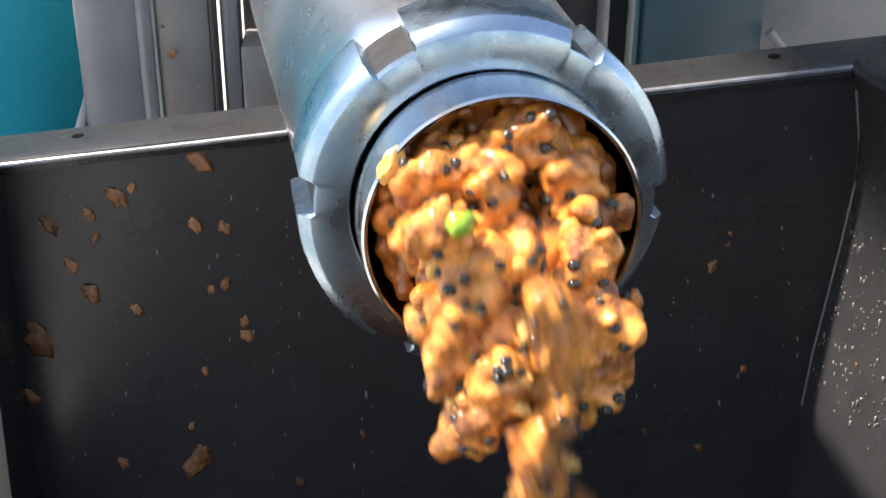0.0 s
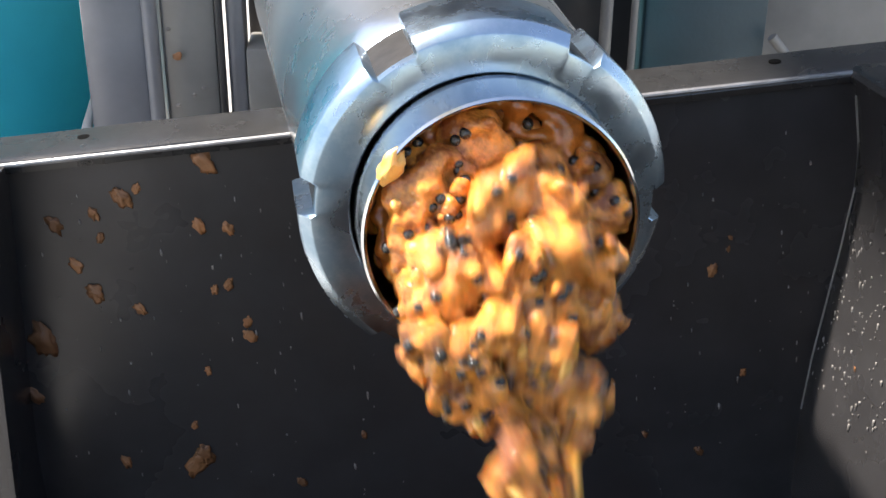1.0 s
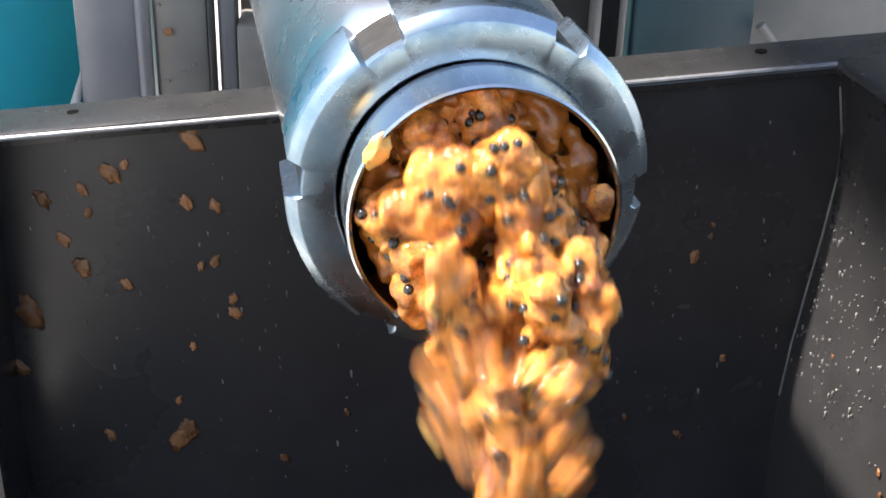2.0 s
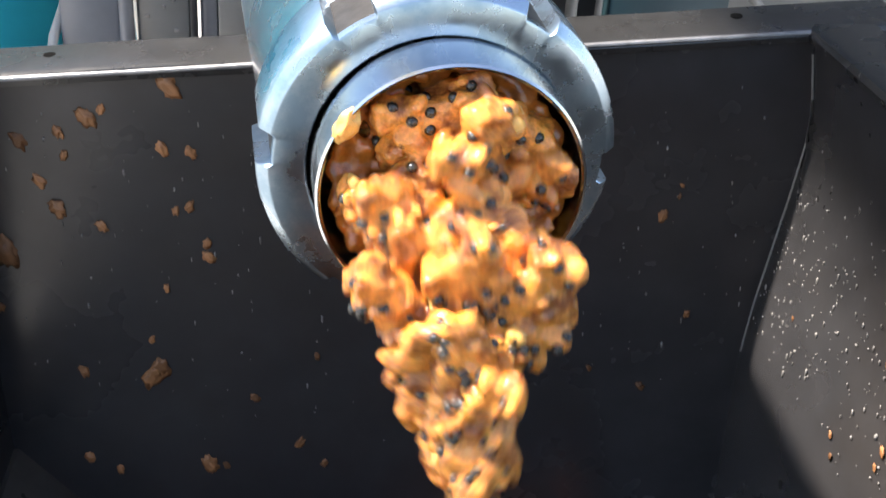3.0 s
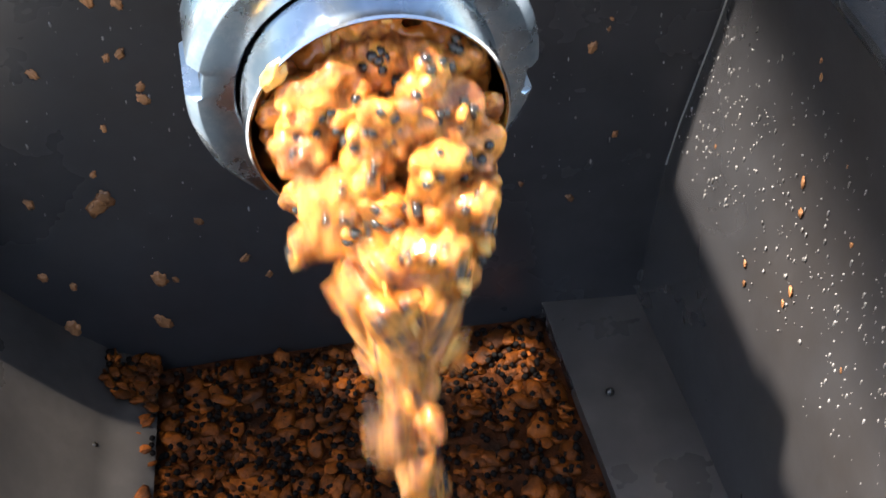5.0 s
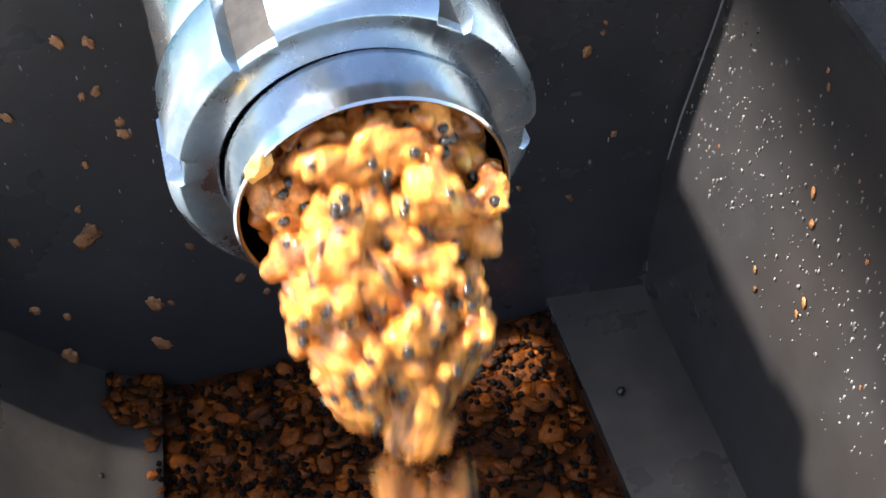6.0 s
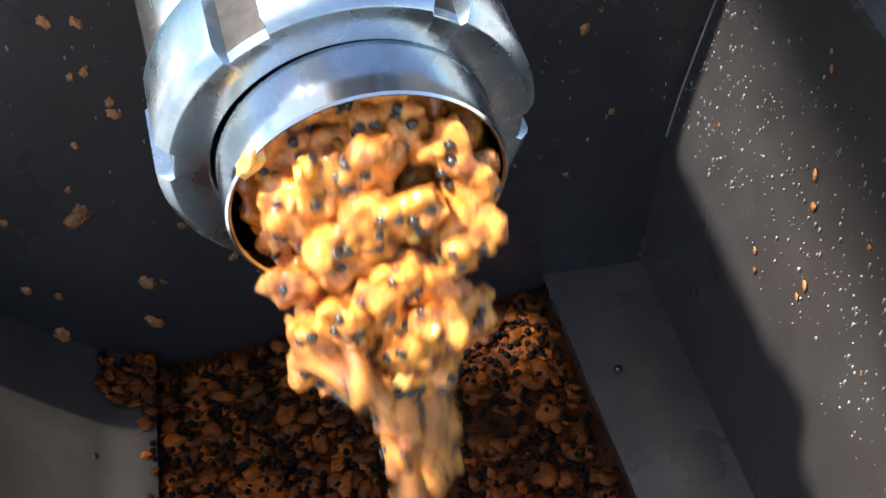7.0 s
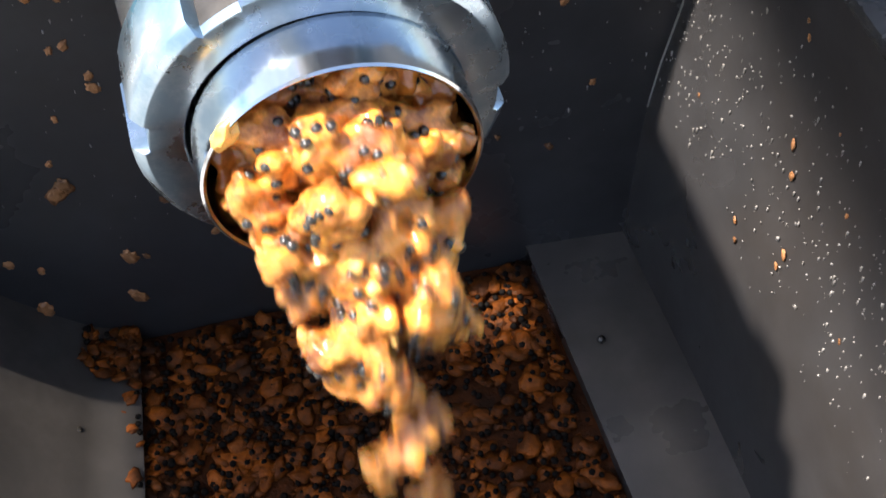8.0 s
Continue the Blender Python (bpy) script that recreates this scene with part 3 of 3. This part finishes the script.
for lx, lz, s in ((-0.0425, 0.0345, 0.0064), (0.0490, 0.000, 0.0075)):
    b = mesh_object("pulp_scrap", ball(3, (s * 0.75, s * 0.6, s * 1.25), 0.35, 1.6, 4 + int(lx > 0), 0.12, 4), M_PULP_PALE if lx < 0 else M_PULP)
    b.matrix_world = NOZZLE @ pose(lx, 0.002, lz, 0, 35 if lx < 0 else 0, 0)
    tagged(b, "pale yellow fruit flesh stuck to the outlet lip" if lx < 0 else "orange fruit pulp stuck to the outlet lip", "pulp scrap")


# ---- the flowing pulp ----
SPEED = 0.118                       # how fast the plug is pushed out
LAYER = 0.0130
HANG = -0.050                       # height under the mouth's centre where pulp leaves the lip
# moments at which the hanging mass tears off
TEARS = [-0.12, 0.06, 0.33, 0.55, 0.74, 0.93, 1.12, 1.38, 1.68, 2.0, 2.3, 2.58, 2.78, 3.0, 3.22, 3.42, 3.66, 3.94, 4.22, 4.42, 4.68, 5.0, 5.3, 5.6, 5.86, 6.12, 6.3, 6.48, 6.74, 6.92, 7.12, 7.32, 7.6, 7.82, 8.06, 8.4, 8.8]

SOFT = [arrays(ball(2, (1, r0, r1), 0.45, 1.8, 40 + i, 0.12, 4.5)) for i, (r0, r1) in enumerate(((0.8, 0.7), (1, 0.75), (0.7, 0.8), (0.9, 0.9), (0.65, 0.65), (1, 0.6), (0.85, 0.75), (0.75, 0.6)))]
ROUND = arrays(ball(2, (1, 1, 0.95), 0.06, 2, 3))
seed_mesh = merged([(ROUND[0] * 0.0027, ROUND[1])])
seed_mesh.materials.append(M_SEED)
green_mesh = merged([(SOFT[3][0] * 0.0058, SOFT[3][1])])
green_mesh.materials.append(M_GREEN)
CHIPS = []
for i in range(3):
    CHIPS.append(merged([(SOFT[i][0] * np.array((0.0052, 0.0036, 0.0030)), SOFT[i][1])]))
    CHIPS[-1].materials.append(M_PULP_PALE)


def fused(me, voxel):
    """Melts overlapping blobs into one soft skin."""
    ob = new("raw", me)
    m = ob.modifiers.new("skin", "REMESH")
    m.mode, m.voxel_size, m.use_smooth_shade = "VOXEL", voxel, True
    m = ob.modifiers.new("soften", "SMOOTH")
    m.factor, m.iterations = 0.5, 4
    dg = bpy.context.evaluated_depsgraph_get()
    out = bpy.data.meshes.new_from_object(ob.evaluated_get(dg))
    bpy.data.objects.remove(ob)
    out.materials.clear()
    out.polygons.foreach_set("use_smooth", [True] * len(out.polygons))
    return out


def make_lumps():
    """Templates: each lump is a mash of small soft grains with seeds pressed into its face, some with chips of paler flesh."""
    made = []
    for i in range(14):
        r = random.Random(300 + i)
        wide, tall = r.uniform(0.018, 0.021), r.uniform(0.026, 0.031)
        knots = [Vector((wide * r.uniform(-0.65, 0.65), 0, tall * q)) for q in (-0.62, -0.2, 0.25, 0.62)]
        pieces = []
        for _ in range(26):
            a, q = r.uniform(0, 6.28), 0.0088 * math.sqrt(r.random())
            c = r.choice(knots) + Vector((q * math.cos(a), r.uniform(-0.003, 0.002), q * math.sin(a)))
            pieces += [(v * np.array((1, 0.75, 1.15)) + np.array(c), f) for v, f in scatter(SOFT, 1, lambda: (0, 0, 0), lambda: r.uniform(0.0062, 0.0095), r)]
        for _ in range(64):
            a, q = r.uniform(0, 6.28), 0.0105 * math.sqrt(r.random())
            c = r.choice(knots) + Vector((q * math.cos(a), r.choice((-1, -1, 1)) * r.uniform(0.0040, 0.0072), q * math.sin(a)))
            pieces += scatter(SOFT, 1, lambda: c[:], lambda: 0.0026 + 0.0034 * r.random() ** 1.5, r)
        lump = new("pulp_lump", fused(merged(pieces), 0.00165))
        lump.data.materials.append(M_PULP)
        skin = [v.co.copy() for v in lump.data.vertices]
        front = [c for c in skin if c.y < -0.002]
        for _ in range(r.randint(12, 15)):
            s = new("seed", seed_mesh)
            c = r.choice(front)
            s.location = c - c.normalized() * r.uniform(0.0005, 0.0025)
            s.parent = lump
        if i == 13:
            s = new("green_seed", green_mesh)
            c = min(skin, key=lambda c: c.y - 0.4 * c.z + 0.2 * abs(c.x))
            s.location = c - c.normalized() * 0.001
            s.parent = lump
        for _ in range(1):
            s = new("flesh_chip", r.choice(CHIPS))
            s.matrix_local = Matrix.Translation(r.choice(front) * 0.97) @ Euler([r.uniform(0, 6) for _ in range(3)]).to_matrix().to_4x4()
            s.parent = lump
        tagged(lump, "wet orange fruit pulp lump with black seeds, pouring from the outlet", "pulp lump", "pouring pulp")
        made.append(lump)
    return made


def narrow(z):
    """Share of its sideways distance that a lump keeps at height z: the stream draws together under the lip."""
    k = min(1.0, max(0.0, (z + 0.104) / 0.068))
    return 0.12 + 0.88 * k * k * (3 - 2 * k)


def lump_path(x, z, s, turn, spin, jit):
    """Rows for one lump: it rides in the tube, slides down the sloping face, hangs at the lip, tears off and falls.
    x, z: its place in the tube; s: its distance behind the mouth at the start."""
    share = (z + R_IN) / (2 * R_IN)
    begin = (s - (-0.014 + 0.030 * share)) / SPEED
    lip = begin + 0.10 + 0.42 * share
    tear = next(q for q in TEARS + [99.0] if q >= lip - 0.05)
    tear = min(tear, lip + 0.4)
    wait = 0.6 * max(0.0, tear - lip)
    go = lip + 0.6 * (tear - lip) + 0.05 * jit[0]
    low = HANG - 0.19 * wait + 0.010 * jit[1]
    speed = 1.5 * max(0.01, z - low) / (go - begin)
    mid = 0.005 * jit[2]
    upright = round(turn[1] / math.pi) * math.pi - turn[1]     # it hangs down lengthwise
    side = 1.3 if jit[2] > 0 else -1.3                          # and turns edge on as the stream narrows

    def at(t):
        y = max(s - SPEED * t, -0.062 + 0.01 * jit[1])
        if t <= begin:
            return NOZZLE @ Vector((x, y, z)), 0.0
        if t <= go:
            u = (t - begin) / (go - begin)
            zz = z + (low - z) * u ** 1.5
            xx = mid + (x - mid) * narrow(zz)
            if y > -0.006:
                zz = max(zz, -math.sqrt(max(0.0, (R_IN - 0.016) ** 2 - min(abs(xx), R_IN - 0.0161) ** 2)))
            return NOZZLE @ Vector((xx, y, zz)), 0.6 * u
        f = t - go
        d = min(speed, 0.45) * f + 4.7 * f * f
        return NOZZLE @ Vector((mid + (x - mid) * narrow(low - d), y, low - d)), 0.6 + f
    end = go
    while end < 9.5 and at(end)[0].z > FLOOR_Z - 0.03:
        end += 0.03
    times = [0.0]
    span = [begin + (go - begin) * k / 6 for k in range(7)]
    while span[-1] + 0.045 < end:
        span.append(span[-1] + 0.045)
    times += [t for t in span + [end] if 0.02 < t < 7.97] + [8.0]
    rows = []
    for t in times:
        p, k = at(min(t, end))
        if p.z < FLOOR_Z - 0.03:
            p.z = FLOOR_Z - 0.035
        low_now = (NOZZLE.inverted() @ p).z if t > begin else z
        e = (turn[0] + spin[0] * k, turn[1] + upright * min(1.0, k / 0.6), turn[2] + spin[2] * k + side * (1 - narrow(low_now)))
        row = (t, Matrix.LocRotScale(p, Euler(e), None))
        if not rows or frame(t) > frame(rows[-1][0]):
            rows.append(row)
    return rows, end <= 0.0


def plug():
    """The packed pulp just inside the mouth, a rough sloping face that closes the tube behind the lumps."""
    pieces = []
    r = random.Random(5)
    for ring, count in ((0.0, 1), (0.013, 7), (0.026, 14), (0.038, 22), (0.0475, 30)):
        for k in range(count):
            a = 6.2832 * (k + r.random() * 0.6) / count
            x, z = ring * math.cos(a), ring * math.sin(a)
            pieces += scatter(SOFT, 1, lambda: (x, 0.014 + 0.26 * z + r.uniform(-0.004, 0.002), z), lambda: r.uniform(0.0055, 0.0075), r)
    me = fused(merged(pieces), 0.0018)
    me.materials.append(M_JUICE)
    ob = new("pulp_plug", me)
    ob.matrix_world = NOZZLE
    tagged(ob, "dark wet orange pulp packed inside the outlet", "fruit pulp")


def motions():
    r = random.Random(21)
    kinds = make_lumps()
    reach = []
    for k in kinds:
        spots, room = [(abs(v.co.x), v.co.z) for v in k.data.vertices], 0.034
        while room > 0 and max(math.hypot(room + a, b) for a, b in spots) > R_LIP - 0.0022:
            room -= 0.001
        reach.append(max(0.0, room))
    plug()
    plan = []
    s, layer = -0.10, 0
    while s < SPEED * 8.0 + 0.05:
        a0 = r.uniform(0, 6.28)
        for rad0, count in ((0.0310, 4), (0.003, int(layer % 3 == 0))):
            for k in range(count):
                ang = a0 + 6.2832 * (k + r.uniform(-0.25, 0.25)) / count
                kind = r.randrange(13)
                rad = min(rad0, reach[kind]) + r.uniform(-0.0015, 0.0)
                turn = [r.uniform(-0.30, 0.05), r.choice((0, math.pi)) - ang if rad0 > 0.01 else r.uniform(-3.1, 3.1), r.uniform(-0.2, 0.2)]
                spin = [r.uniform(-0.5, 0.5) for _ in range(3)]
                jit = [r.uniform(-1, 1) for _ in range(3)]
                rows, gone = lump_path(rad * math.cos(ang), rad * math.sin(ang), s + r.uniform(-0.004, 0.004), turn, spin, jit)
                if not gone:
                    plan.append((kind, rows))
        s += LAYER
        layer += 1
    plan.append((13, lump_path(-0.020, 0.036, -0.022, (0, 0, 0), (0.3, 0, 0.2), (0, 0, 0))[0]))
    lumps, used = [], set()
    for kind, rows in plan:
        lumps.append(copy_thing(kinds[kind], Matrix()) if kind in used else kinds[kind])
        used.add(kind)
    for ob, (kind, rows) in zip(lumps, plan):
        walk(ob, rows)


motions()
